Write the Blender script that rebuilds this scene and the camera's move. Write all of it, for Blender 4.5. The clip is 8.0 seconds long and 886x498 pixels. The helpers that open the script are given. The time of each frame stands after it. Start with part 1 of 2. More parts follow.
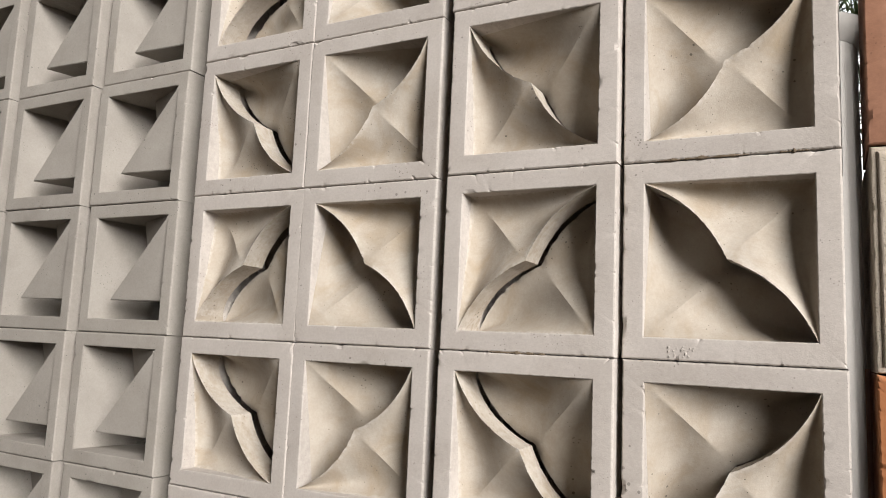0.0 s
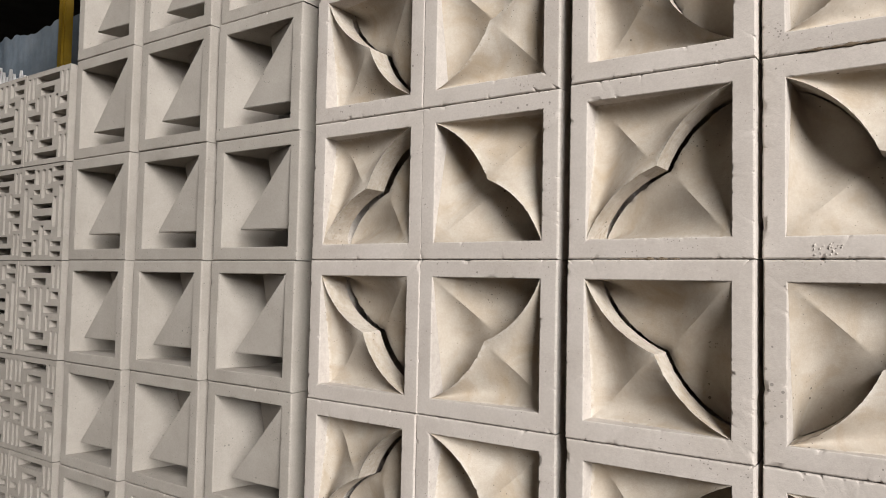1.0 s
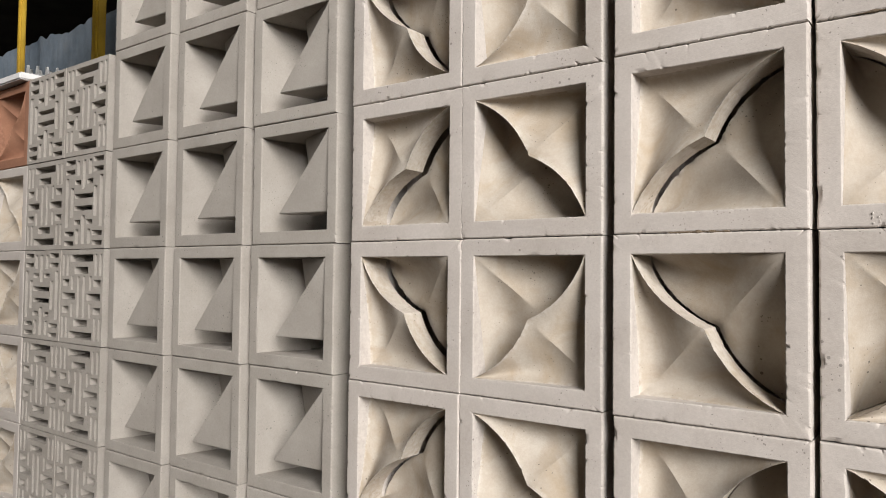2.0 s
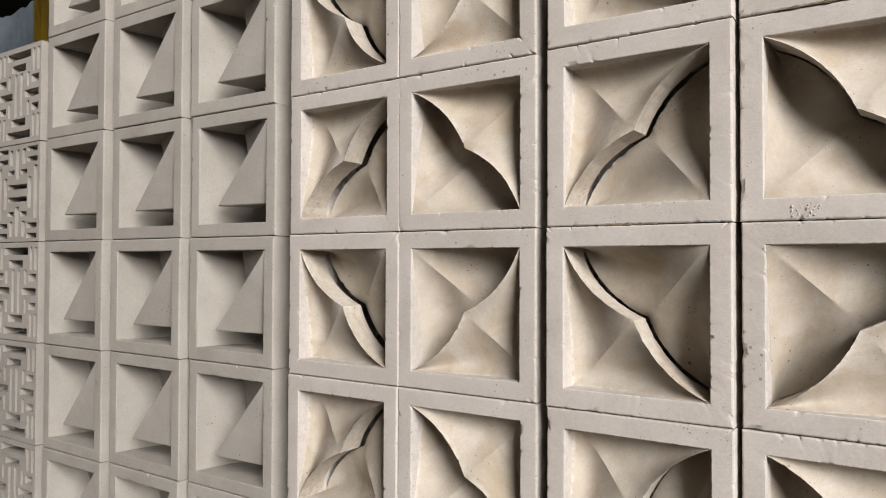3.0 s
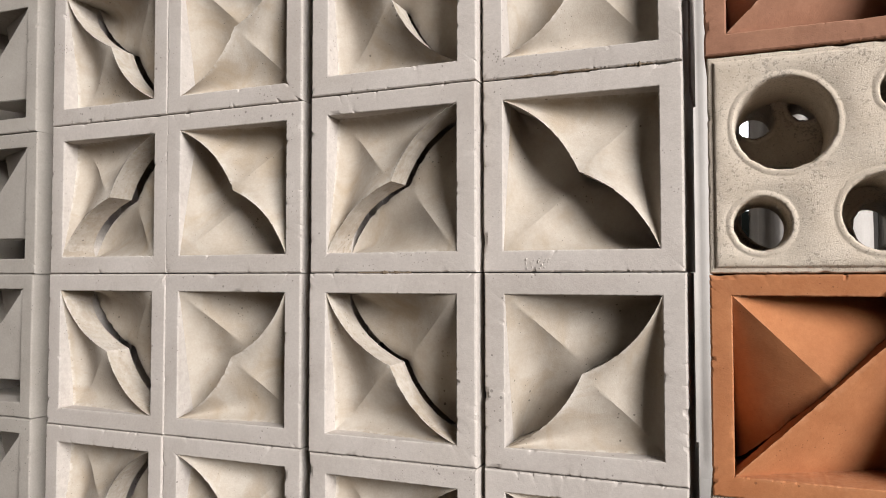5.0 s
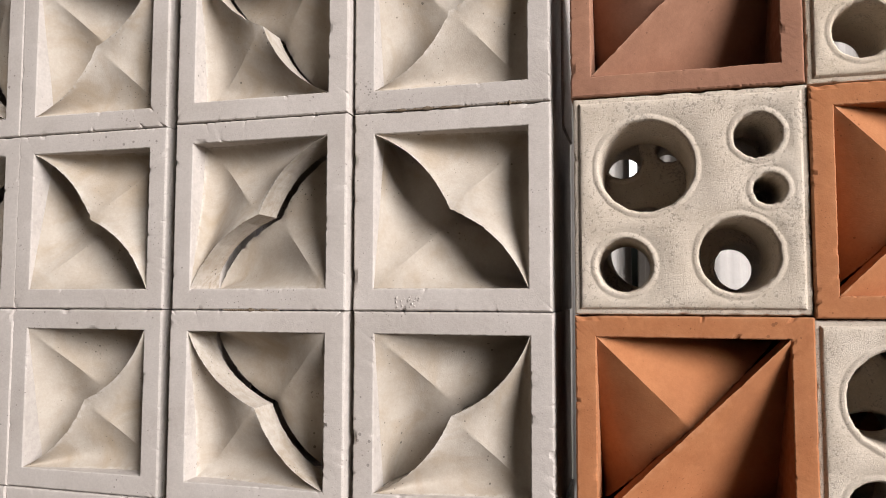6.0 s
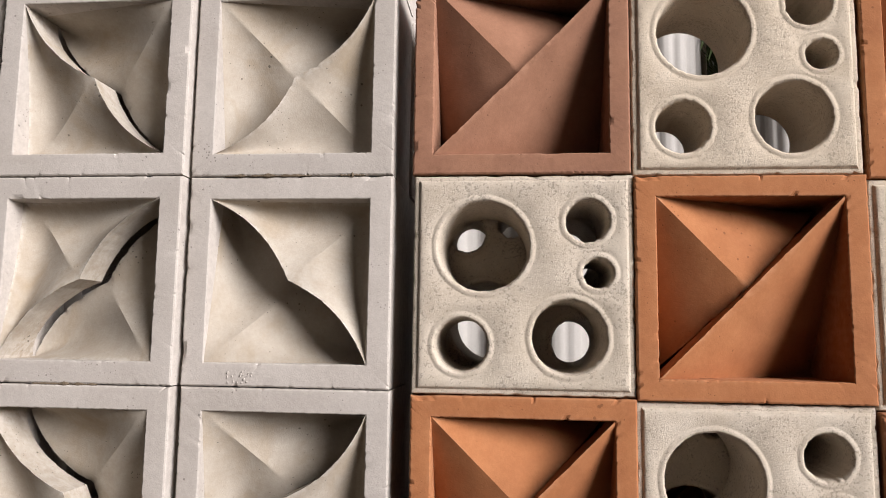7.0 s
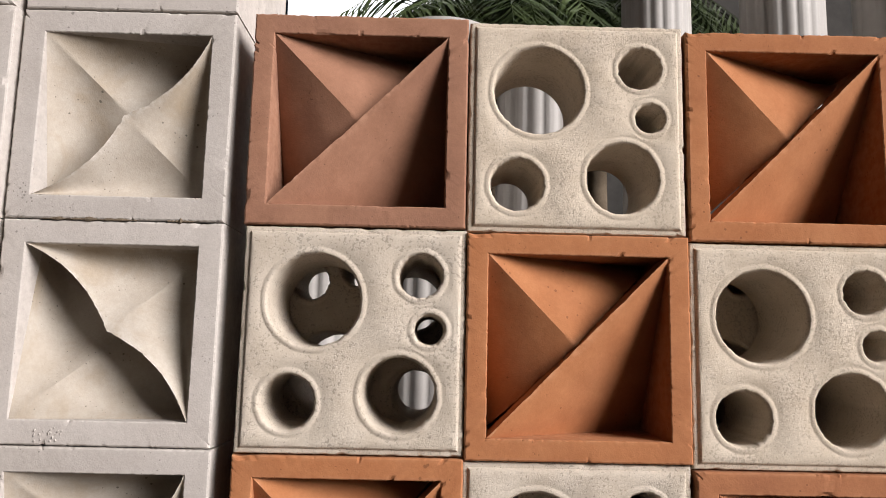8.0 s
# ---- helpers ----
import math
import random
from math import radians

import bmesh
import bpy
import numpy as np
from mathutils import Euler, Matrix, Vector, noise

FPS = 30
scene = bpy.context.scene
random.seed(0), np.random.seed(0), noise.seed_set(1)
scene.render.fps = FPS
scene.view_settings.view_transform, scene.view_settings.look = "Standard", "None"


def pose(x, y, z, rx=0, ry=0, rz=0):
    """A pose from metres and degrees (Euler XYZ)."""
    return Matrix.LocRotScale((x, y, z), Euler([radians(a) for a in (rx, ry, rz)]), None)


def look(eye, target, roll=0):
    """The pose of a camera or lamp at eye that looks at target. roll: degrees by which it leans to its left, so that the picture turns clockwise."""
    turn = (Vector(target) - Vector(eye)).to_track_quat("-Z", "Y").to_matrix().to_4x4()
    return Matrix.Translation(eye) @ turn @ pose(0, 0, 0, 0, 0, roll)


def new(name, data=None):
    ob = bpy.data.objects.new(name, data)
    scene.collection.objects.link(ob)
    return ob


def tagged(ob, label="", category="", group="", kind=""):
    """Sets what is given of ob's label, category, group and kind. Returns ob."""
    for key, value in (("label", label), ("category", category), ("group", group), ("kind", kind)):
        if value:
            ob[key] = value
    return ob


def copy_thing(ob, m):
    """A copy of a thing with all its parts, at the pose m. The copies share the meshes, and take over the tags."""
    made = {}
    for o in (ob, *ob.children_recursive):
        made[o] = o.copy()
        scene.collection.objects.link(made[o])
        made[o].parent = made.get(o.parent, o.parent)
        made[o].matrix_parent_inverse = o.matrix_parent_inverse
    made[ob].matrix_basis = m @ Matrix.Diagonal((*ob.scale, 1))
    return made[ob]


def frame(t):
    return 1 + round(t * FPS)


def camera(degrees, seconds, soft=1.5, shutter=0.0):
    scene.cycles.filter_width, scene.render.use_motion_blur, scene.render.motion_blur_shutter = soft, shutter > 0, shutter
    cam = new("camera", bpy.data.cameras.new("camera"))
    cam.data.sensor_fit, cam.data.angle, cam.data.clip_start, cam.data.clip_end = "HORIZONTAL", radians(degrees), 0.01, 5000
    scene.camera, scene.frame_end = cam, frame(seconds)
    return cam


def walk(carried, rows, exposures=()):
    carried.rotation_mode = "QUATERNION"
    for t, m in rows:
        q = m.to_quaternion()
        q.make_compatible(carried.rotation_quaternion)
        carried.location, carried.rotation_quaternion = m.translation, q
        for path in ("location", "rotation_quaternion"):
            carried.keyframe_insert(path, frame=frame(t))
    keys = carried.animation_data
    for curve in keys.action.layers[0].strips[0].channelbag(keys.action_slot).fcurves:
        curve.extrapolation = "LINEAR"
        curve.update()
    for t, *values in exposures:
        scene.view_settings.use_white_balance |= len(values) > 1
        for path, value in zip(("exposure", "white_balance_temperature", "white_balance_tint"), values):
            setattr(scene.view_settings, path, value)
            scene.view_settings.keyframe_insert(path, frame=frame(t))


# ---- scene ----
cam = camera(62.7, 8.0, soft=1.0)
PATH = [
    (0, (0.165, -0.736, 0.63), (-0.774, 1.012, 0.88), 2.5),
    (0.5, (0.146, -0.751, 0.612), (-0.907, 0.941, 0.775), 1.7),
    (1, (0.131, -0.762, 0.59), (-1.017, 0.873, 0.684), 1.2),
    (1.2, (0.124, -0.764, 0.58), (-1.044, 0.858, 0.677), 1.0),
    (2.3, (0.113, -0.766, 0.572), (-1.101, 0.823, 0.631), 0.5),
    (2.5, (0.118, -0.763, 0.575), (-1.079, 0.839, 0.626), 0.3),
    (3, (0.136, -0.746, 0.578), (-0.988, 0.908, 0.62), 0.2),
    (3.5, (0.158, -0.735, 0.585), (-0.871, 0.98, 0.621), -0.0),
    (4, (0.182, -0.721, 0.594), (-0.757, 1.044, 0.643), -0.3),
    (4.5, (0.201, -0.714, 0.6), (-0.652, 1.093, 0.67), -0.3),
    (4.7, (0.209, -0.717, 0.608), (-0.6, 1.111, 0.674), -0.2),
    (6, (0.257, -0.68, 0.634), (-0.268, 1.245, 0.766), 0.1),
    (6.5, (0.276, -0.668, 0.659), (-0.093, 1.291, 0.818), 0.4),
    (7, (0.293, -0.664, 0.672), (0.09, 1.312, 0.904), 0.8),
    (7.5, (0.331, -0.659, 0.7), (0.234, 1.322, 0.958), 1.4),
    (8, (0.369, -0.652, 0.712), (0.389, 1.329, 0.982), 1.3),
]
walk(cam, [(t, look(eye, target, roll)) for t, eye, target, roll in PATH], exposures=[(0.0, 0.73, 6550, 8.5), (4.5, 0.71, 6500, 9), (6.0, 0.76, 6500, 12), (8.0, 0.73, 6500, 12)])

# ---- light ----
world = bpy.data.worlds.new("sky")
scene.world = world
world.use_nodes = True
wn = world.node_tree.nodes
sky = wn.new("ShaderNodeTexSky")
sky.sky_type = "NISHITA"
sky.sun_disc = False
SUN_EL, SUN_AZ = 23.0, 126.0   # degrees; azimuth clockwise from +y
sky.sun_elevation = radians(SUN_EL)
sky.sun_rotation = radians(SUN_AZ)
sky.dust_density = 4.0
world.node_tree.links.new(sky.outputs[0], wn["Background"].inputs[0])
wn["Background"].inputs[1].default_value = 0.002
sun = new("sun", bpy.data.lights.new("sun", "SUN"))
sun.data.energy, sun.data.angle, sun.data.color = 4.25, radians(33), (1.0, 0.968, 0.962)
_d = Vector((math.sin(radians(SUN_AZ)) * math.cos(radians(SUN_EL)), math.cos(radians(SUN_AZ)) * math.cos(radians(SUN_EL)), math.sin(radians(SUN_EL))))
sun.matrix_world = look(_d * 10, (0, 0, 0))


# ---- materials ----
def material(name, colour, second, rough=0.9, scale=18.0, speck=0.0, bump=0.25, grain=700.0, random_tone=0.08, metal=0.0, stain=None, stain_amount=0.35, mottle=0.05, worn_edge=None, pits=0.0, swell=2.0):
    m = bpy.data.materials.new(name)
    m.use_nodes = True
    n, l = m.node_tree.nodes, m.node_tree.links
    bsdf = n["Principled BSDF"]
    bsdf.inputs["Roughness"].default_value = rough
    bsdf.inputs["Metallic"].default_value = metal
    bsdf.inputs["Specular IOR Level"].default_value = 0.25
    tc = n.new("ShaderNodeTexCoord")
    info = n.new("ShaderNodeObjectInfo")
    shift = n.new("ShaderNodeVectorMath")
    shift.operation = "MULTIPLY_ADD"
    l.new(info.outputs["Random"], shift.inputs[0])
    shift.inputs[1].default_value = (7.3, 3.1, 5.7)
    l.new(tc.outputs["Object"], shift.inputs[2])

    def cloud(size, detail=4, roughness=0.6, distortion=0.0):
        t = n.new("ShaderNodeTexNoise")
        t.inputs["Scale"].default_value, t.inputs["Detail"].default_value = size, detail
        t.inputs["Roughness"].default_value, t.inputs["Distortion"].default_value = roughness, distortion
        l.new(shift.outputs[0], t.inputs["Vector"])
        return t.outputs["Fac"]

    def spread(value, low, high, to_low, to_high):
        t = n.new("ShaderNodeMapRange")
        for key, v in (("From Min", low), ("From Max", high), ("To Min", to_low), ("To Max", to_high)):
            t.inputs[key].default_value = v
        l.new(value, t.inputs["Value"])
        return t.outputs[0]

    def calc(kind, p, q):
        t = n.new("ShaderNodeMath")
        t.operation = kind
        for slot, v in zip(t.inputs, (p, q)):
            if isinstance(v, float):
                slot.default_value = v
            else:
                l.new(v, slot)
        return t.outputs[0]

    def mix(factor, base, tint):
        t = n.new("ShaderNodeMix")
        t.data_type = "RGBA"
        l.new(factor, t.inputs["Factor"])
        l.new(base, t.inputs["A"])
        t.inputs["B"].default_value = (*tint, 1)
        return t.outputs["Result"]

    def holes(size, patch, most, low=0.44, high=0.78):
        """Scattered round pits, in patches."""
        t = n.new("ShaderNodeTexVoronoi")
        t.inputs["Scale"].default_value = size
        l.new(shift.outputs[0], t.inputs["Vector"])
        return calc("LESS_THAN", t.outputs["Distance"], spread(cloud(patch, 2), low, high, 0.0, most))

    ramp = n.new("ShaderNodeValToRGB")
    ramp.color_ramp.elements[0].position, ramp.color_ramp.elements[1].position = 0.33, 0.68
    ramp.color_ramp.elements[0].color, ramp.color_ramp.elements[1].color = (*colour, 1), (*second, 1)
    l.new(cloud(scale, 7, 0.65), ramp.inputs[0])
    out = ramp.outputs[0]
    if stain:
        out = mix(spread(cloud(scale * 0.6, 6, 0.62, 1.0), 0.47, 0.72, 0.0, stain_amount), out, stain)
    if worn_edge:
        # rubbed pale along the arrises
        geo = n.new("ShaderNodeNewGeometry")
        rub = calc("MULTIPLY", spread(geo.outputs["Pointiness"], 0.515, 0.60, 0.0, 0.75), spread(cloud(120.0, 3), 0.38, 0.6, 0.0, 1.0))
        out = mix(rub, out, worn_edge)
    coarse = holes(95.0, 14.0, 0.19)
    small = holes(230.0, 23.0, 0.26, 0.46, 0.8)
    pitted = calc("MAXIMUM", coarse, small)
    if pits:
        # crumbled hollows of uneven outline, in patches
        crumbled = calc("LESS_THAN", cloud(430.0, 2, 0.5, 0.6), spread(cloud(28.0, 3), 0.35, 0.68, pits - 0.09, pits + 0.05))
        pitted = calc("MAXIMUM", pitted, crumbled)
    if speck > 0:
        out = mix(calc("MULTIPLY", pitted, speck), out, [c * 0.3 for c in colour])
    # tone: fine mottling, and from piece to piece
    tone = calc("MULTIPLY", spread(info.outputs["Random"], 0.0, 1.0, 1 - random_tone, 1 + random_tone), spread(cloud(grain * 0.45, 5, 0.75), 0.3, 0.7, 1 - mottle, 1 + mottle))
    hsv = n.new("ShaderNodeHueSaturation")
    l.new(out, hsv.inputs["Color"])
    l.new(tone, hsv.inputs["Value"])
    l.new(hsv.outputs[0], bsdf.inputs["Base Color"])
    relief = calc("ADD", calc("MULTIPLY", cloud(grain / 9, 4), swell), cloud(grain, 3))
    b = n.new("ShaderNodeBump")
    b.inputs["Strength"].default_value, b.inputs["Distance"].default_value = bump, 0.0012
    l.new(calc("SUBTRACT", relief, calc("MULTIPLY", pitted, 1.6)), b.inputs["Height"])
    l.new(b.outputs[0], bsdf.inputs["Normal"])
    return m


PALE = (0.56, 0.52, 0.47)
CREAM = material("cast_cement", (0.400, 0.360, 0.326), (0.460, 0.420, 0.384), scale=11, speck=0.6, bump=0.20, stain=(0.325, 0.286, 0.246), stain_amount=0.35, random_tone=0.035, mottle=0.075, worn_edge=PALE)
# brown stains, deepened so the hollows' warm shade is in the colour too
SHELL = material("stained_shade_warmed_cement", (0.352, 0.302, 0.242), (0.432, 0.388, 0.332), scale=20, speck=0.8, bump=0.20, stain=(0.290, 0.218, 0.136), stain_amount=0.65, random_tone=0.035, mottle=0.07, worn_edge=PALE)
GREY = material("grey_cement", (0.290, 0.264, 0.233), (0.352, 0.324, 0.288), scale=12, speck=0.5, bump=0.18, random_tone=0.04, mottle=0.075, stain=(0.262, 0.236, 0.200), stain_amount=0.3)
CRUMB = (0.47, 0.24, 0.13)
TERRA = material("terracotta", (0.270, 0.105, 0.046), (0.340, 0.144, 0.067), speck=0.5, bump=0.16, random_tone=0.0, mottle=0.08, stain=(0.210, 0.081, 0.041), stain_amount=0.4, worn_edge=CRUMB)
TERRA_BROWN = material("brown_terracotta", (0.240, 0.117, 0.070), (0.305, 0.154, 0.096), speck=0.5, bump=0.16, random_tone=0.0, mottle=0.08, stain=(0.175, 0.082, 0.056), stain_amount=0.4, worn_edge=(0.420, 0.233, 0.152))
TERRA_BRIGHT = material("bright_terracotta", (0.317, 0.121, 0.048), (0.385, 0.163, 0.070), speck=0.5, bump=0.16, random_tone=0.0, mottle=0.08, stain=(0.247, 0.093, 0.042), stain_amount=0.4, worn_edge=CRUMB)
SAND = material("sandy_cement", (0.498, 0.426, 0.341), (0.585, 0.513, 0.426), scale=30, speck=0.42, bump=0.7, grain=1300, random_tone=0.03, mottle=0.13, stain=(0.403, 0.337, 0.254), stain_amount=0.3, pits=0.40, swell=0.8)
SAND_WARM = material("ochre_sandy_cement", (0.515, 0.430, 0.332), (0.605, 0.522, 0.420), scale=30, speck=0.32, bump=0.75, grain=1300, random_tone=0.03, mottle=0.13, stain=(0.420, 0.340, 0.245), stain_amount=0.3, pits=0.41, swell=0.8)
SOIL = material("soil", (0.055, 0.041, 0.029), (0.105, 0.080, 0.056), scale=4, bump=1.0, grain=120)
YELLOW = material("yellow_paint", (0.36, 0.22, 0.02), (0.47, 0.30, 0.035), rough=0.5, scale=6, bump=0.2, stain=(0.2, 0.12, 0.03))
FENCE = material("weathered_zinc", (0.095, 0.122, 0.150), (0.175, 0.208, 0.242), rough=0.6, scale=5, bump=0.3, metal=0.2, stain=(0.2, 0.2, 0.2))
# greyer than the paint is; the columns' shade is put into this colour
WHITE = material("white_paint", (0.345, 0.325, 0.302), (0.420, 0.398, 0.372), rough=0.6, scale=5, bump=0.15, stain=(0.28, 0.26, 0.24), stain_amount=0.25)
BOARD = material("white_board", (0.62, 0.61, 0.60), (0.74, 0.73, 0.72), rough=0.7, scale=8, bump=0.1)
# near-black, so the shade under the shed roof is in the colour itself
DARK = material("near_black_shade", (0.03, 0.028, 0.025), (0.06, 0.055, 0.05), scale=3, bump=0.3)
# leaf green darkened to carry the shade that the palms hang in
LEAF = material("leaf", (0.026, 0.040, 0.012), (0.062, 0.084, 0.028), rough=0.6, scale=9, bump=0.1, random_tone=0.3)
BARK = material("bark", (0.10, 0.075, 0.05), (0.17, 0.13, 0.09), scale=12, bump=0.8)


# ---- helpers of this scene ----
def mesh_of(name, bm, mat, smooth=None):
    bmesh.ops.recalc_face_normals(bm, faces=bm.faces)
    me = bpy.data.meshes.new(name)
    bm.to_mesh(me)
    bm.free()
    me.materials.append(mat)
    if smooth is not None:
        me.shade_smooth()
        me.set_sharp_from_angle(angle=radians(smooth))
    return me


def part_mesh(name, me, parent, label=""):
    ob = new(name, me)
    ob.parent = parent
    return tagged(ob, label=label)


def part(name, bm, mat, parent, label="", smooth=None):
    return part_mesh(name, mesh_of(name, bm, mat, smooth), parent, label)


def box_into(bm, x0, x1, y0, y1, z0, z1, bevel=0.0):
    g = bmesh.ops.create_cube(bm, size=1, matrix=Matrix.Translation(((x0 + x1) / 2, (y0 + y1) / 2, (z0 + z1) / 2)) @ Matrix.Diagonal((x1 - x0, y1 - y0, z1 - z0, 1)))
    if bevel:
        edges = list({e for v in g["verts"] for e in v.link_edges})
        bmesh.ops.bevel(bm, geom=edges, offset=bevel, segments=2, affect="EDGES")


def square_loop(half_x, half_z, n):
    """Points round a rectangle, n on each side, from the lower left corner."""
    out = []
    for k in range(n):
        out.append((-half_x + 2 * half_x * k / n, -half_z))
    for k in range(n):
        out.append((half_x, -half_z + 2 * half_z * k / n))
    for k in range(n):
        out.append((half_x - 2 * half_x * k / n, half_z))
    for k in range(n):
        out.append((-half_x, half_z - 2 * half_z * k / n))
    return out


def rings_into(bm, rings, close=False):
    rows = [[bm.verts.new(p) for p in ring] for ring in rings]
    pairs = list(zip(rows, rows[1:])) + ([(rows[-1], rows[0])] if close else [])
    for a, b in pairs:
        for k in range(len(a)):
            j = (k + 1) % len(a)
            bm.faces.new((a[k], a[j], b[j], b[k]))
    return rows


def worn(x, z, amount, seed):
    """A small chip depth along an edge: a ragged line, crumbs, and a few larger chips."""
    a = noise.noise(Vector((x * 60 + seed * 9.1, z * 60, seed))) * 0.16 + noise.noise(Vector((x * 330, z * 330 + seed * 5.3, seed * 2.0))) * 0.40
    k = max(0.0, noise.noise(Vector((x * 150 + seed * 3.3, z * 150, seed * 4.1))) - 0.30) * 2.0
    c = max(0.0, noise.noise(Vector((x * 38, z * 38 + seed * 7.7, seed * 3.0))) - 0.42) * 4
    return amount * min(1.25, a + k + c)


def frame_mesh(name, half, inner, depth, mat, seed, wear=0.0019):
    """The square rim of a block, front at y = 0, from its centre."""
    n = 96
    bm = bmesh.new()

    def ring(off_out, y, base_x, base_z, wear_scale, sign):
        pts = []
        for x, z in square_loop(base_x, base_z, n):
            w = worn(x, z, wear, seed) * wear_scale
            k = 1 + sign * (off_out + abs(w)) / max(base_x, base_z)
            pts.append((x * k, y + abs(w) * 0.6 if y < depth * 0.5 and wear_scale else y, z * k))
        return pts

    rings = [
        ring(0, depth, half, half, 0, -1),
        ring(0, 0.0022, half, half, 0.5, -1),
        ring(0.0004, 0.0008, half, half, 0.9, -1),
        ring(0.0016, 0.0, half, half, 1.0, -1),
        ring(0.0052, 0.0, half, half, 0, -1),
        ring(0.0048, 0.0, inner, inner, 0, 1),
        ring(0.0010, 0.0, inner, inner, 0.8, 1),
        ring(0.0002, 0.0006, inner, inner, 0.8, 1),
        ring(0, 0.0018, inner, inner, 0.3, 1),
        ring(0, depth, inner, inner, 0, 1),
    ]
    rings_into(bm, rings, close=True)
    return mesh_of(name, bm, mat, smooth=14)


def rim_point(s, bow, half):
    """The edge along the block's diagonal, from the lower left (-1) to the upper right (1), in two arcs that bow to the lower right."""
    k = abs(s)
    a = bow * 4 * k * (1 - k)
    return (s + a) * half, (s - a) * half


def shell_mesh(name, half, bow, mat, front, depth_corner, depth_end, depth_mid, power, thick_rim, thick_wall, seed, dip=0.0, nw=20, ns=56):
    """One of the two shells of a block: front (lower right corner, edge near the face) or rear (upper left)."""
    bm = bmesh.new()
    top, lip, under = [], [], []
    for i in range(-ns, ns + 1):
        s = i / ns
        rx, rz = rim_point(s, bow, half)
        if front:
            ex, ez = (half * (1 + 2 * s), -half) if s < 0 else (half, half * (-1 + 2 * s))
        else:
            ex, ez = (-half, half * (1 + 2 * s)) if s < 0 else (half * (-1 + 2 * s), half)
        row_t, row_u = [], []
        for j in range(nw + 1):
            w = j / nw
            x, z = rx + (ex - rx) * w, rz + (ez - rz) * w
            if front:
                # the fold at the cusp fades out towards the corner
                soft_s = math.sqrt((s * s + (0.55 * w) ** 2) / (1 + (0.55 * w) ** 2)) if bow else abs(s)
                fall = 0.3 * w + 0.7 * w ** 2 if bow else w ** power
                y = depth_mid * (1 - abs(s)) * (1 - w) + depth_corner * (1 - soft_s) * fall + dip * 16 * abs(s) * (1 - abs(s)) * w * (1 - w) ** 1.5
            else:
                rim = depth_end + (depth_mid - depth_end) * (1 - abs(s)) ** (0.8 if bow else 0.4)
                edge = depth_end * abs(s) ** 1.0 + depth_corner
                y = rim + (edge - rim) * w ** (1 / power) + dip * 16 * abs(s) * (1 - abs(s)) * w * (1 - w)
            if bow:
                # rounded hollow where the shell meets the rim's wall
                y *= 1 - 0.5 * max(0.0, (w - 0.45) / 0.55) ** 2.2
            y += 0.0006 * noise.noise(Vector((x * 45 + seed, z * 45, seed * 1.7)))
            if j == 0:
                lip.append(bm.verts.new((x, y + 0.0032, z)))
                chip = worn(x, z, 0.0016 if bow else 0.0012, seed + 3)
                y += min(0.0026, abs(chip))
                x, z = x + chip * (0.5 if front else -0.5), z - chip * (0.5 if front else -0.5)
            y = max(y, 0.0005)
            row_t.append(bm.verts.new((x, y, z)))
            row_u.append(bm.verts.new((x, min(0.099, y + (thick_rim + (0.017 * s ** 6 if front and bow else 0.0)) * (1 - w) + thick_wall * w), z)))
        top.append(row_t)
        under.append(row_u)
    for a in range(2 * ns):
        for j in range(nw):
            bm.faces.new((top[a][j], top[a + 1][j], top[a + 1][j + 1], top[a][j + 1]))
            bm.faces.new((under[a][j], under[a][j + 1], under[a + 1][j + 1], under[a + 1][j]))
        bm.faces.new((top[a][0], lip[a], lip[a + 1], top[a + 1][0]))
        bm.faces.new((lip[a], under[a][0], under[a + 1][0], lip[a + 1]))
        bm.faces.new((top[a][nw], top[a + 1][nw], under[a + 1][nw], under[a][nw]))
    bmesh.ops.remove_doubles(bm, verts=bm.verts, dist=0.00005)
    return mesh_of(name, bm, mat, smooth=32)


HALF, INNER, DEEP = 0.0996, 0.0775, 0.10


def petal_block(mat, inside, kind, label, seed, bow):
    thing = tagged(new(kind), label, "breeze block")
    inner = INNER if bow else 0.0803
    part_mesh("rim_frame", frame_mesh("rim_frame", HALF, inner, DEEP, mat, seed, 0.0019 if bow else 0.0024), thing)
    if bow:
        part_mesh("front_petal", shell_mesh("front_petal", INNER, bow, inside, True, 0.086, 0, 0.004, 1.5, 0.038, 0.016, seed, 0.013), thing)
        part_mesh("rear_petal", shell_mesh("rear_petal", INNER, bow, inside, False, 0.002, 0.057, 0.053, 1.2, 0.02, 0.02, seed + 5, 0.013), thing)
    else:
        part_mesh("front_wedge", shell_mesh("front_wedge", inner, 0, mat, True, 0.097, 0, 0.002, 1.1, 0.031, 0.02, seed), thing)
        part_mesh("rear_wedge", shell_mesh("rear_wedge", inner, 0, mat, False, 0.001, 0.084, 0.013, 1.0, 0.01, 0.012, seed + 5), thing)
    return thing


def fin_block(mat, seed):
    thing = tagged(new("fin_breeze_block"), "pale grey cement breeze block with a pointed triangular fin", "breeze block", "stack of fin blocks")
    part_mesh("rim_frame", frame_mesh("rim_frame", HALF, 0.0785, DEEP, mat, seed), thing)
    h = 0.0785
    bm = bmesh.new()
    n = 12
    front, back = [], []
    for i in range(n + 1):
        u = i / n
        y = 0.002 + 0.094 * u ** 0.7
        front.append([bm.verts.new((-h + 0.30 * h * u, y + 0.0005 * noise.noise(Vector((u * 9, k * 0.5, seed))), -h + 2 * h * k / n)) for k in range(n + 1)])
        back.append([bm.verts.new((-h + 0.30 * h * u, 0.0985, -h + 2 * h * k / n)) for k in range(n + 1)])
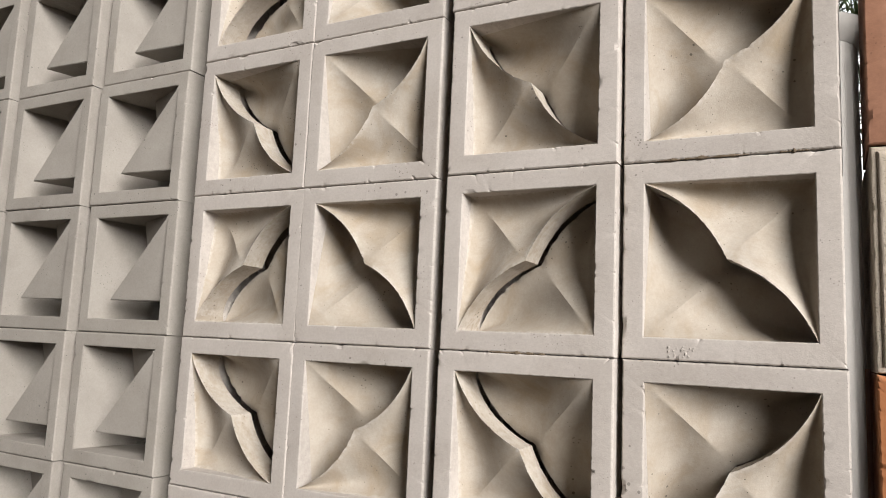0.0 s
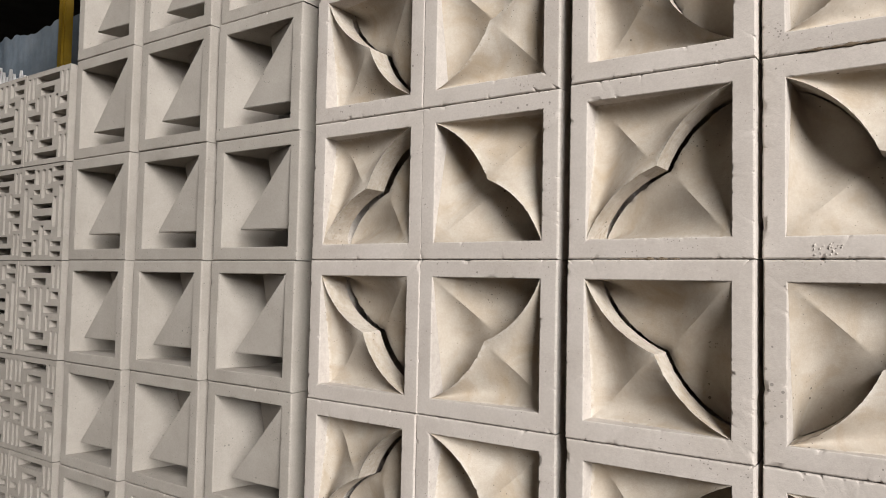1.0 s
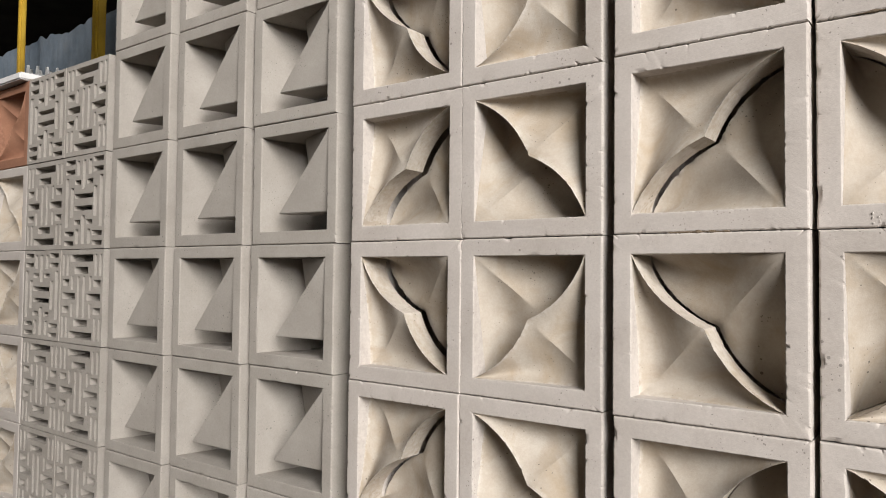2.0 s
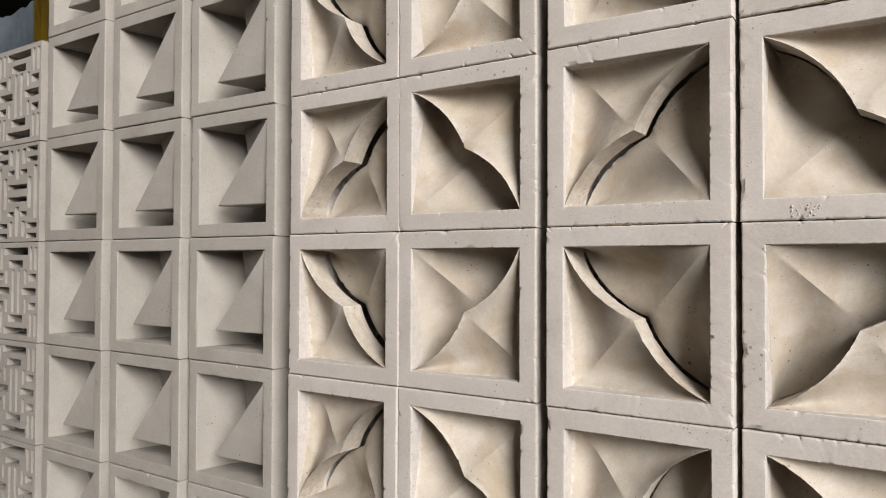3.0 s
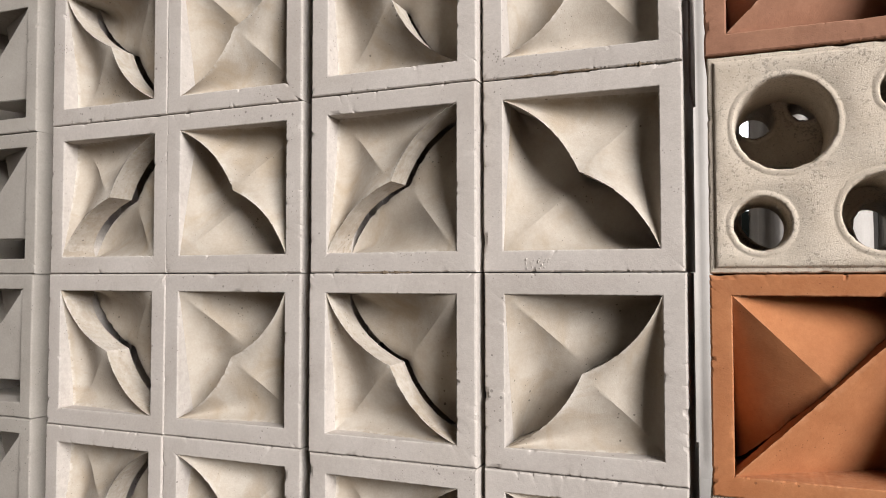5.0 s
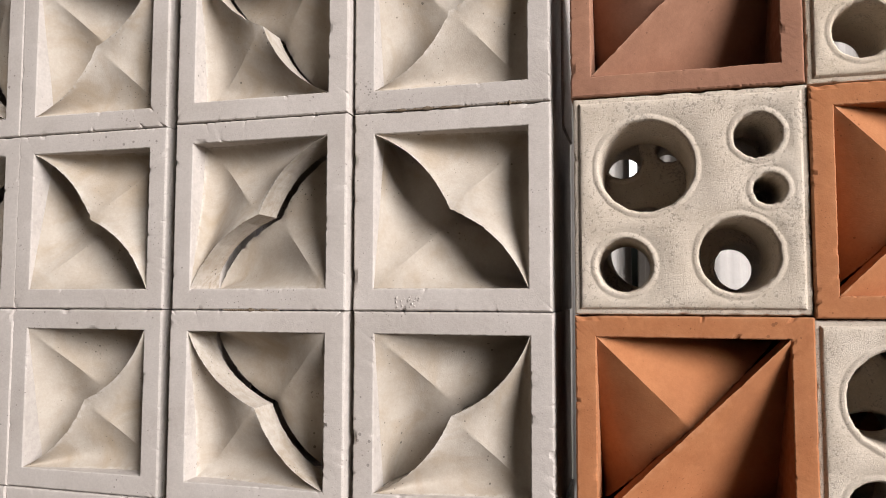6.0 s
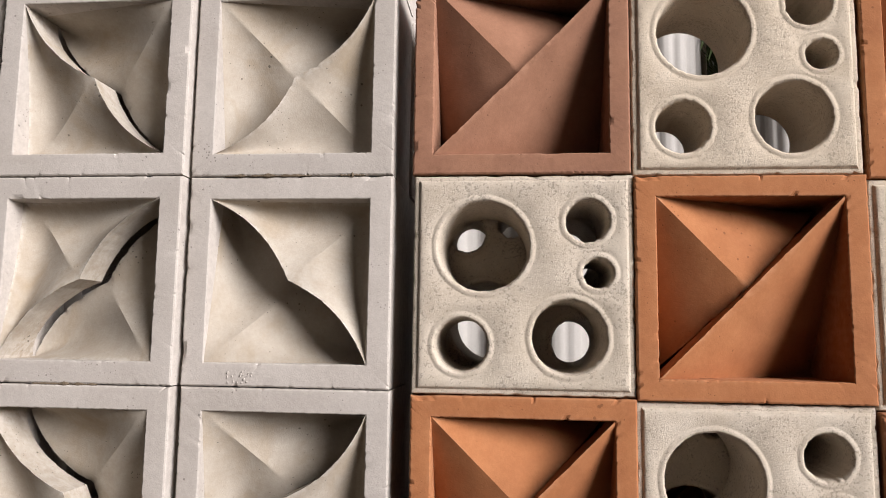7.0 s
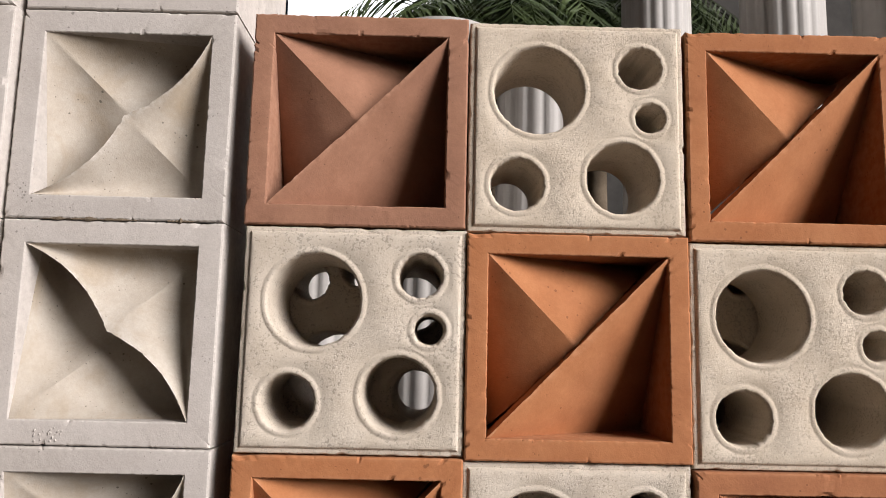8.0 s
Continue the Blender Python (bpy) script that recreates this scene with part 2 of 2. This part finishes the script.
    for i in range(n):
        for k in range(n):
            bm.faces.new((front[i][k], front[i + 1][k], front[i + 1][k + 1], front[i][k + 1]))
    for i in range(n):
        for k in (0, n):
            bm.faces.new((front[i][k], front[i + 1][k], back[i + 1][k], back[i][k]))
    for k in range(n):
        bm.faces.new((front[0][k], front[0][k + 1], back[0][k + 1], back[0][k]))
        bm.faces.new((front[n][k], front[n][k + 1], back[n][k + 1], back[n][k]))
    part("sloped_back", bm, mat, thing, smooth=30)
    # the fin: front face, flank that falls back to the slope, flat underside
    bm = bmesh.new()
    low = -0.635 * h
    a, b, c = (h, 0.0012, h), (h, 0.012, low), (-0.52 * h, 0.006, low)
    d, e = (-0.28 * h, 0.044, h), (-0.38 * h, 0.076, low + 0.002)
    f, g = (h, 0.098, h), (h, 0.098, low + 0.012)
    vs = [bm.verts.new(p) for p in (a, b, c, d, e, f, g)]
    A, B, C, D, E, F, G = vs
    for face in ((A, B, C), (A, C, E), (A, E, D), (B, G, E), (B, E, C), (A, D, F), (A, F, B), (B, F, G), (D, E, G), (D, G, F)):
        bm.faces.new(face)
    bmesh.ops.recalc_face_normals(bm, faces=bm.faces)
    bmesh.ops.bevel(bm, geom=[ed for ed in bm.edges if ed.calc_face_angle(0) > 0.5], offset=0.0012, segments=2, affect="EDGES", clamp_overlap=True)
    part("fin", bm, mat, thing, smooth=30)
    return thing


# centre x, centre z, radius
HOLES = ((-0.0353, 0.0338, 0.0409), (0.0582, 0.0570, 0.0192), (0.0672, 0.0096, 0.0130), (0.0412, -0.0476, 0.0325), (-0.055, -0.0555, 0.0236))


def hole_block(mat, seed):
    thing = tagged(new("round_hole_breeze_block"), "sandy cream cement breeze block with five round holes", "breeze block", "chequered stack of terracotta and holed blocks")
    bm = bmesh.new()
    n = 60
    flat, back_flat = [], []

    def loop_edges(verts):
        return [bm.edges.new((verts[k], verts[(k + 1) % len(verts)])) if not bm.edges.get((verts[k], verts[(k + 1) % len(verts)])) else bm.edges.get((verts[k], verts[(k + 1) % len(verts)])) for k in range(len(verts))]

    def ring(inset, y, wear):
        out = []
        for x, z in square_loop(HALF, HALF, n):
            w = abs(worn(x, z, 0.0024, seed)) * wear
            k = 1 - (inset + w) / HALF
            out.append((x * k, y + w * 0.5, z * k))
        return out

    rows = rings_into(bm, [ring(0, DEEP, 0), ring(0, 0.0062, 0.5), ring(0.0008, 0.0036, 0.9), ring(0.0018, 0.0030, 0.8), ring(0.0048, 0.0032, 0.3), ring(0.0060, 0.0012, 0.3), ring(0.0072, 0.0002, 0.3), ring(0.0100, 0.0, 0)])
    flat.append(rows[-1])
    back_flat.append(rows[0])
    for q, (cx, cz, r) in enumerate(HOLES):
        m = 128

        def circle(rad, y, rough):
            out = []
            for k in range(m):
                t = 2 * math.pi * k / m
                w = rough * (0.0006 * noise.noise(Vector((math.cos(t) * 5 + q * 3, math.sin(t) * 5, seed))) + 0.0007 * noise.noise(Vector((math.cos(t) * r * 300 + q * 3, math.sin(t) * r * 300, seed))))
                out.append((cx + (rad + w) * math.cos(t), y + abs(w) * 0.3, cz + (rad + w) * math.sin(t)))
            return out

        rows = rings_into(bm, [circle(rad, y, rough) for rad, y, rough in (
            (r + 0.0084, 0.0, 0.6), (r + 0.0072, 0.0005, 0.8), (r + 0.0060, 0.0004, 0.9), (r + 0.0048, -0.0002, 0.9), (r + 0.0036, -0.0004, 0.9),
            (r + 0.0022, -0.0002, 1.0), (r + 0.0010, 0.0010, 1.2), (r + 0.0002, 0.0030, 1.2), (r, 0.006, 0.6), (r * 0.985, DEEP, 0))])
        flat.append(rows[0])
        back_flat.append(rows[-1])
    for group in (flat, back_flat):
        edges = []
        for vs in group:
            for k in range(len(vs)):
                edges.append(bm.edges.get((vs[k], vs[(k + 1) % len(vs)])))
        bmesh.ops.triangle_fill(bm, edges=edges, use_beauty=True)
    part("holed_body", bm, mat, thing, smooth=35)
    return thing


def maze_block(mat, turned, seed):
    thing = tagged(new("lattice_breeze_block"), "pale grey cement breeze block with a lattice of narrow slots", "breeze block", "stack of lattice blocks")
    hx, hz = 0.0885, 0.0992
    hs = [(0.23, 0.77, 0.91), (0.34, 0.66, 0.78), (0.23, 0.77, 0.09), (0.34, 0.66, 0.22)]
    for a, b, z in ((0.05, 0.21, 0.645), (0.05, 0.36, 0.5), (0.05, 0.21, 0.355)):
        hs += [(a, b, z), (1 - b, 1 - a, z)]
    vs = []
    for x, z0, z1 in ((0.06, 0.72, 0.95), (0.165, 0.72, 0.95), (0.435, 0.28, 0.72), (0.285, 0.57, 0.72)):
        for xx in (x, 1 - x):
            vs += [(xx, z0, z1), (xx, 1 - z1, 1 - z0)]
    t, tv = 0.038, 0.026
    rects = [(a, b, z - t, z + t) for a, b, z in hs] + [(x - tv, x + tv, a, b) for x, a, b in vs]
    if turned:
        rects = [(c, d, a, b) for a, b, c, d in rects]
    xs = sorted({0.0, 1.0, *[round(v, 4) for r in rects for v in r[:2]]})
    zs = sorted({0.0, 1.0, *[round(v, 4) for r in rects for v in r[2:]]})

    def solid(i, k):
        if not (0 <= i < len(xs) - 1 and 0 <= k < len(zs) - 1):
            return False
        x, z = (xs[i] + xs[i + 1]) / 2, (zs[k] + zs[k + 1]) / 2
        return not any(a < x < b and c < z < d for a, b, c, d in rects)

    bm = bmesh.new()
    made = {}

    def vert(i, y, k):
        key = (i, y, k)
        if key not in made:
            made[key] = bm.verts.new((-hx + 2 * hx * xs[i], y, -hz + 2 * hz * zs[k]))
        return made[key]

    for i in range(len(xs) - 1):
        for k in range(len(zs) - 1):
            if not solid(i, k):
                continue
            for y in (0.0, 0.08):
                bm.faces.new((vert(i, y, k), vert(i + 1, y, k), vert(i + 1, y, k + 1), vert(i, y, k + 1)))
            for di, dk, p, q in ((-1, 0, (i, k), (i, k + 1)), (1, 0, (i + 1, k), (i + 1, k + 1)), (0, -1, (i, k), (i + 1, k)), (0, 1, (i, k + 1), (i + 1, k + 1))):
                if not solid(i + di, k + dk):
                    bm.faces.new((vert(p[0], 0.0, p[1]), vert(q[0], 0.0, q[1]), vert(q[0], 0.08, q[1]), vert(p[0], 0.08, p[1])))
    for v in bm.verts:
        v.co.x += 0.0008 * noise.noise(v.co * 80 + Vector((seed, 0, 0)))
        v.co.z += 0.0008 * noise.noise(v.co * 80 + Vector((0, seed, 7)))
    part("lattice_body", bm, mat, thing)
    return thing


# ---- setting ----
GROUND, ROW = 0.02, 0.2
bm = bmesh.new()
bmesh.ops.create_grid(bm, x_segments=120, y_segments=120, size=30)
for v in bm.verts:
    v.co.z = GROUND - 0.004 + 0.01 * noise.noise(v.co * 1.5) * (1 if abs(v.co.y) > 0.7 else 0)
tagged(new("ground", mesh_of("ground", bm, SOIL, smooth=60)), "brown bare soil ground with scattered grit", "ground", kind="structure")


# ---- the stacks ----
def orient(right, low):
    """Turn in the face plane that brings the front shell from the lower right corner to the one asked for."""
    return {(True, True): 0, (True, False): -90, (False, False): 180, (False, True): 90}[(right, low)]


rng = random.Random(4)
PETAL = "cream cast cement breeze block with two curved petal shells"
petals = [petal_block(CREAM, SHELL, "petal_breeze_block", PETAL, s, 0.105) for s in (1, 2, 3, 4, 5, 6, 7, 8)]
FOLDED = "terracotta breeze block with folded triangular wedges"
terras = [petal_block(m, m, "terracotta_breeze_block", tint + " " + FOLDED, s, 0) for m, tint, s in ((TERRA, "orange", 11), (TERRA_BROWN, "dull reddish brown", 12), (TERRA_BRIGHT, "bright orange", 13))]
curved_terras = [petal_block(TERRA_BROWN, TERRA_BROWN, "terracotta_petal_block", "brown terracotta breeze block with two curved petal shells", 17, 0.105)]
fins = [fin_block(GREY, s) for s in (21, 22, 23)]
holed = [hole_block(m, s) for m, s in ((SAND, 31), (SAND_WARM, 32), (SAND_WARM, 33), (SAND, 34))]
mazes = [maze_block(GREY, False, 41), maze_block(GREY, True, 42)]
for ob in petals:
    tagged(ob, group="stack of petal blocks")
for ob in terras:
    tagged(ob, group="chequered stack of terracotta and holed blocks")
PLACED = set()


def place(kinds, n, x, y, row, turn=0.0, loose=0.0012, yaw=0.0, lower=0.0):
    """One block of a kind, by its centre x, its face y and its row from the ground."""
    z = GROUND + ROW * (row + 0.5) - lower
    m = pose(x + rng.uniform(-loose, loose), y + rng.uniform(-loose, loose), z, 0, 0, yaw + rng.uniform(-0.35, 0.35)) @ pose(0, 0, 0, 0, turn, 0)
    ob = kinds[n % len(kinds)]
    if ob.name in PLACED:
        return copy_thing(ob, m)
    PLACED.add(ob.name)
    ob.matrix_basis = m
    return ob


# petal blocks: four columns, two deep
COLUMNS = ((-0.5395, -0.001, False), (-0.342, -0.001, True), (-0.127, -0.007, False), (0.0775, 0.0, True))
for row in range(7):
    for k, (x, y, right) in enumerate(COLUMNS):
        # the front shells stand in the outer corners of each group of four
        low = row % 2 == 0
        place(petals, row * 3 + k * 2, x, y, row, orient(right, low))
for row in range(7):
    for k, (x, y, right) in enumerate(COLUMNS):
        place(petals, row + k, x + (0.014 if k < 3 else 0.001) + rng.uniform(-0.004, 0.002), y + 0.108, row, orient(not right, row % 2 == 1))
# fin blocks: three columns, two deep
for row in range(7):
    for k, (x, y) in enumerate(((-0.7845, 0.012), (-0.996, 0.002), (-1.206, -0.008))):
        place(fins, row + k, x, y, row)
        place(fins, row + k + 1, x + 0.004, y + 0.106, row)
# lattice blocks: two columns
for row in range(5):
    for k, x in enumerate((-1.416, -1.594)):
        place(mazes, 0 if row < 2 else row + k, x, -0.01, row)
        place(mazes, row + k + 1, x, 0.075, row)
# petal stack at the far end with a terracotta block on top
for row in range(5):
    for k, x in enumerate((-1.785, -1.985)):
        place(curved_terras if row == 4 else petals, row + k, x, -0.01, row, orient(k == 0, row % 2 == 0))
# chequered terracotta and holed blocks
for row in range(5):
    for k, x in enumerate((0.2965, 0.496, 0.697, 0.898)):
        y, down = -0.008, (0.002, 0.004, 0.008, 0.008)[k]
        if (row + k) % 2 == 0:
            place(terras, row + 2 * k, x, y, row, lower=down)
        else:
            place(holed, row + k, x, y, row, lower=down)
        if row < 4:
            if (row + k) % 2 == 0:
                place(terras, row + k + 1, x, y + 0.106, row)
            else:
                place(holed, row + k + 1, x, y + 0.106, row, -90)
            if k > 0:
                place(terras, row + k + 2, x + 0.006, y + 0.214, row)

# ---- surroundings ----
bm = bmesh.new()
box_into(bm, -2.10, -1.69, -0.03, 0.15, GROUND + 1.001, GROUND + 1.018, 0.003)
tagged(new("white_slab", mesh_of("white_slab", bm, BOARD)), "thin white slab lying on top of a block stack", "slab")


def plain(name, label, category, boxes, mat, bevel=0.0, kind=""):
    bm = bmesh.new()
    for b in boxes:
        box_into(bm, *b, bevel)
    return tagged(new(name, mesh_of(name, bm, mat)), label, category, kind=kind)


# yellow posts of the shed
for x, w in ((-5.24, 0.022), (-4.20, 0.032)):
    plain("shed_post", "yellow painted steel shed post", "post", [(x - w, x + w, 1.40, 1.40 + 2 * w, GROUND - 0.01, 2.9)], YELLOW, 0.012)
# corrugated fence with a torn upper edge
bm = bmesh.new()
rows = []
for i in range(301):
    x = -7.6 + i * 0.0133
    y = 1.62 + 0.0009 * math.sin(x * 2 * math.pi / 0.076)
    top = 2.26 + 0.05 * noise.noise(Vector((x * 2.3, 0, 1))) + 0.035 * noise.noise(Vector((x * 11, 4, 1)))
    rows.append([bm.verts.new((x, y + d, z)) for d, z in ((0, GROUND - 0.02), (0, top), (0.003, top), (0.003, GROUND - 0.02))])
for a, b in zip(rows, rows[1:]):
    for k in range(4):
        j = (k + 1) % 4
        bm.faces.new((a[k], b[k], b[j], a[j]))
tagged(new("corrugated_fence", mesh_of("corrugated_fence", bm, FENCE, smooth=50)), "weathered blue-grey corrugated sheet fence with ragged top", "fence", kind="structure")
plain("shed_wall", "near-black wall standing in for the shed's shaded interior", "wall", [(-9.0, -3.4, 3.4, 3.5, GROUND - 0.02, 3.0), (-9.1, -9.0, 0.4, 3.5, GROUND - 0.02, 3.0)], DARK, kind="structure")
# near-black panel added so gaps between palms and columns look dark
plain("shed_wall_2", "near-black panel added as a dark backdrop behind the palms", "wall", [(0.52, 8.0, 4.3, 4.4, GROUND - 0.02, 3.8)], DARK, kind="structure")
# unseen roof, added to cut sun and sky on the left stacks
plain("canopy_roof", "dark roof added out of view to shade the left stacks", "roof", [(-3.2, 0.0, -1.7, 1.25, 2.95, 3.02)], DARK, kind="structure")
# unseen wall behind the camera, added to hold low sunlight off the left
plain("yard_wall", "plain grey wall added out of view to block low light", "wall", [(-9.3, 2.6, -3.7, -3.6, GROUND - 0.02, 3.2)], GREY, kind="structure")
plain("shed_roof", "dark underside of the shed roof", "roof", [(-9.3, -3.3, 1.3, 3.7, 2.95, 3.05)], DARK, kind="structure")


def fluted_column(x, y, r, height):
    thing = tagged(new("fluted_column"), "white painted fluted cement column standing on the ground", "column", "columns behind the stacks")
    bm = bmesh.new()
    m = 120

    def ring(rad, z, flute):
        out = []
        for k in range(m):
            t = 2 * math.pi * k / m
            q = rad - flute * max(0.0, math.sin(t * 18)) ** 0.6
            out.append((q * math.cos(t), q * math.sin(t), z))
        return out

    f = r * 0.055
    rows = rings_into(bm, [ring(r, 0.16, 0), ring(r, 0.19, 0), ring(r, 0.21, f), ring(r * 0.92, height - 0.1, f), ring(r * 0.92, height - 0.08, 0), ring(r * 0.92, height - 0.05, 0)])
    bm.faces.new(rows[0])
    bm.faces.new(rows[-1])
    part("shaft", bm, WHITE, thing, smooth=40)
    bm = bmesh.new()
    rows = rings_into(bm, [ring(r * a, z, 0) for a, z in ((1.25, 0.0), (1.25, 0.06), (1.18, 0.075), (1.2, 0.1), (1.05, 0.13), (1.0, 0.161))])
    bm.faces.new(rows[0])
    bm.faces.new(rows[-1])
    part("base", bm, WHITE, thing, smooth=40)
    bm = bmesh.new()
    rows = rings_into(bm, [ring(r * a, height + z, 0) for a, z in ((0.93, -0.051), (1.05, -0.03), (1.15, -0.01), (1.15, 0.0))])
    bm.faces.new(rows[0])
    bm.faces.new(rows[-1])
    part("capital", bm, WHITE, thing, smooth=40)
    thing.matrix_basis = pose(x, y, GROUND - 0.004)
    return thing


for x, y, r, h in ((0.115, 1.1, 0.125, 1.36), (0.37, 1.05, 0.125, 1.44), (0.625, 1.1, 0.12, 1.44), (0.885, 1.0, 0.085, 2.3), (1.19, 1.0, 0.10, 2.3), (1.5, 1.05, 0.10, 2.3)):
    fluted_column(x, y, r, h)


def palm(x, y, height, seed):
    r = random.Random(seed)
    thing = tagged(new("palm"), "green palm with long narrow drooping leaflets", "palm")
    bm = bmesh.new()
    rings_into(bm, [[(0.05 * (1.2 - 0.4 * z / height) * math.cos(t * math.pi / 6), 0.05 * (1.2 - 0.4 * z / height) * math.sin(t * math.pi / 6), z) for t in range(12)] for z in np.linspace(0, height, 14)])
    part("trunk", bm, BARK, thing, smooth=50)
    bm = bmesh.new()
    for f in range(24):
        az = f * 2.4 + r.uniform(-0.3, 0.3)
        length, rise = r.uniform(0.7, 1.05), r.uniform(0.25, 0.8)
        prev = None
        for i in range(46):
            t = i / 45
            px = math.cos(az) * length * t
            py = math.sin(az) * length * t
            pz = height + rise * t - (rise + 0.55) * t * t
            p = Vector((px, py, pz))
            if prev is not None:
                way = (p - prev).normalized()
                side = way.cross(Vector((0, 0, 1))).normalized()
                a, b2 = 0.006 * (1.1 - t), Vector((0, 0, 0.004))
                vs = [bm.verts.new(q) for q in (prev - side * a, prev + b2, prev + side * a, p - side * a, p + b2, p + side * a)]
                bm.faces.new((vs[0], vs[1], vs[4], vs[3]))
                bm.faces.new((vs[1], vs[2], vs[5], vs[4]))
                if t > 0.12:
                    for sgn in (-1, 1):
                        ln = 0.30 * math.sin(math.pi * (0.15 + 0.8 * t)) * r.uniform(0.75, 1.1)
                        out = (side * sgn + way * 0.7 + Vector((0, 0, r.uniform(-0.5, 0.1)))).normalized()
                        droop = Vector((0, 0, -0.35 * ln))
                        wide = way * r.uniform(0.006, 0.010)
                        m1 = p + out * ln * 0.5 + droop * 0.2
                        tip = p + out * ln + droop
                        v = [bm.verts.new(q) for q in (p - wide * 0.4, p + wide * 0.4, m1 + wide, m1 - wide, tip)]
                        bm.faces.new((v[0], v[1], v[2], v[3]))
                        bm.faces.new((v[3], v[2], v[4]))
            prev = p
    part("crown", bm, LEAF, thing)
    thing.matrix_basis = pose(x, y, GROUND - 0.01)


palm(0.62, 2.45, 2.12, 3)
palm(1.10, 2.6, 2.2, 5)
palm(0.90, 3.1, 2.5, 8)


# turned uprights made up to give the ragged white fringe before the fence
def baluster(x, y, height):
    thing = tagged(new("baluster"), "slim white upright made up for a torn white fringe by the fence", "baluster", "balusters by the fence")
    bm = bmesh.new()
    rows = rings_into(bm, [[(r * math.cos(k * math.pi / 8), r * math.sin(k * math.pi / 8), z * height) for k in range(16)] for r, z in ((0.018, 0.0), (0.018, 0.05), (0.012, 0.07), (0.016, 0.3), (0.011, 0.6), (0.010, 0.88), (0.014, 0.9), (0.014, 0.93), (0.010, 0.95), (0.012, 0.97), (0.007, 1.0))])
    bm.faces.new(rows[0])
    bm.faces.new(rows[-1])
    part("turned_shaft", bm, BOARD, thing, smooth=50)
    thing.matrix_basis = pose(x, y, GROUND - 0.006)
    return thing


for k in range(12):
    baluster(-4.15 + 0.038 * k, 1.0, 1.655 - 0.008 * k + 0.022 * (k * 5 % 3))

# crumbs of cement lying on the top course
bm = bmesh.new()
crumb = random.Random(9)
for k in range(46):
    heap = 0.232 if k < 28 else 0.318
    r = crumb.uniform(0.0015, 0.0055)
    g = bmesh.ops.create_icosphere(bm, subdivisions=1, radius=r, matrix=Matrix.Translation((heap + crumb.gauss(0, 0.013), crumb.uniform(0.004, 0.05), GROUND + 5 * ROW - 0.0024 + r * 0.5)))
    for v in g["verts"]:
        v.co += Vector([crumb.uniform(-0.3, 0.3) * r for _ in range(3)])
tagged(new("cement_crumbs", mesh_of("cement_crumbs", bm, CREAM)), "grey crumbs of cement lying on a terracotta block", "rubble", kind="stuff")


# clusters of tiny blobs, made up for pale scuff marks on the rims
def splash(x, y, z, wide, high, seed):
    r = random.Random(seed)
    bm = bmesh.new()
    for k in range(22):
        q = r.uniform(0.0004, 0.0009)
        m = Matrix.Translation((x + r.uniform(-wide, wide), y + 0.0002, z + r.uniform(-high, high))) @ Matrix.Rotation(r.uniform(-0.6, 0.6), 4, "Y") @ Matrix.Diagonal((r.uniform(0.6, 1.2), 0.5, r.uniform(0.8, 2.2), 1))
        bmesh.ops.create_icosphere(bm, subdivisions=1, radius=q, matrix=m)
    tagged(new("cement_splash", mesh_of("cement_splash", bm, CREAM, smooth=60)), "small pale raised scuff mark on a block's rim", "splash", kind="stuff")


splash(0.036, 0.0, 0.630, 0.012, 0.006, 1)
splash(-0.035, -0.007, 0.672, 0.003, 0.011, 2)
splash(-0.150, -0.007, 0.628, 0.030, 0.004, 3)


# dark lumpy sliver along a joint of the petal stack
def mortar(x0, x1, y, z, seed):
    bm = bmesh.new()
    rings = []
    n = 60
    for i in range(n + 1):
        t = i / n
        x = x0 + (x1 - x0) * t
        h = 0.0006 + 0.0038 * max(0.0, noise.noise(Vector((t * 9, seed, 0))) + 0.35) * math.sin(math.pi * t) ** 0.5
        d = 0.0008 + h * 0.35
        rings.append([(x, y - d * math.sin(a), z + h * math.cos(a) * (0.9 if math.cos(a) > 0 else 0.5)) for a in np.linspace(0.0, 2 * math.pi, 8, endpoint=False)])
    rings_into(bm, rings)
    tagged(new("mortar_residue", mesh_of("mortar_residue", bm, BARK, smooth=40)), "dark lumpy sliver along a block joint", "mortar")


mortar(0.012, 0.098, 0.0008, GROUND + 4 * ROW, 2)
mortar(0.125, 0.15, 0.0008, GROUND + 4 * ROW, 5)
mortar(-0.165, -0.10, -0.006, GROUND + 3 * ROW, 7)

# pale overcast sky far behind
bm = bmesh.new()
box_into(bm, -6.0, 30.0, 28.0, 28.2, 3.0, 40.0)
me = bpy.data.meshes.new("backdrop")
bm.to_mesh(me)
bm.free()
pale = bpy.data.materials.new("pale_sky")
pale.use_nodes = True
pale.node_tree.nodes["Principled BSDF"].inputs["Base Color"].default_value = (0.8, 0.82, 0.85, 1)
pale.node_tree.nodes["Principled BSDF"].inputs["Emission Color"].default_value = (0.95, 0.97, 1.0, 1)
pale.node_tree.nodes["Principled BSDF"].inputs["Emission Strength"].default_value = 0.8
me.materials.append(pale)
tagged(new("backdrop", me), "pale white overcast sky far behind", "sky", kind="structure")
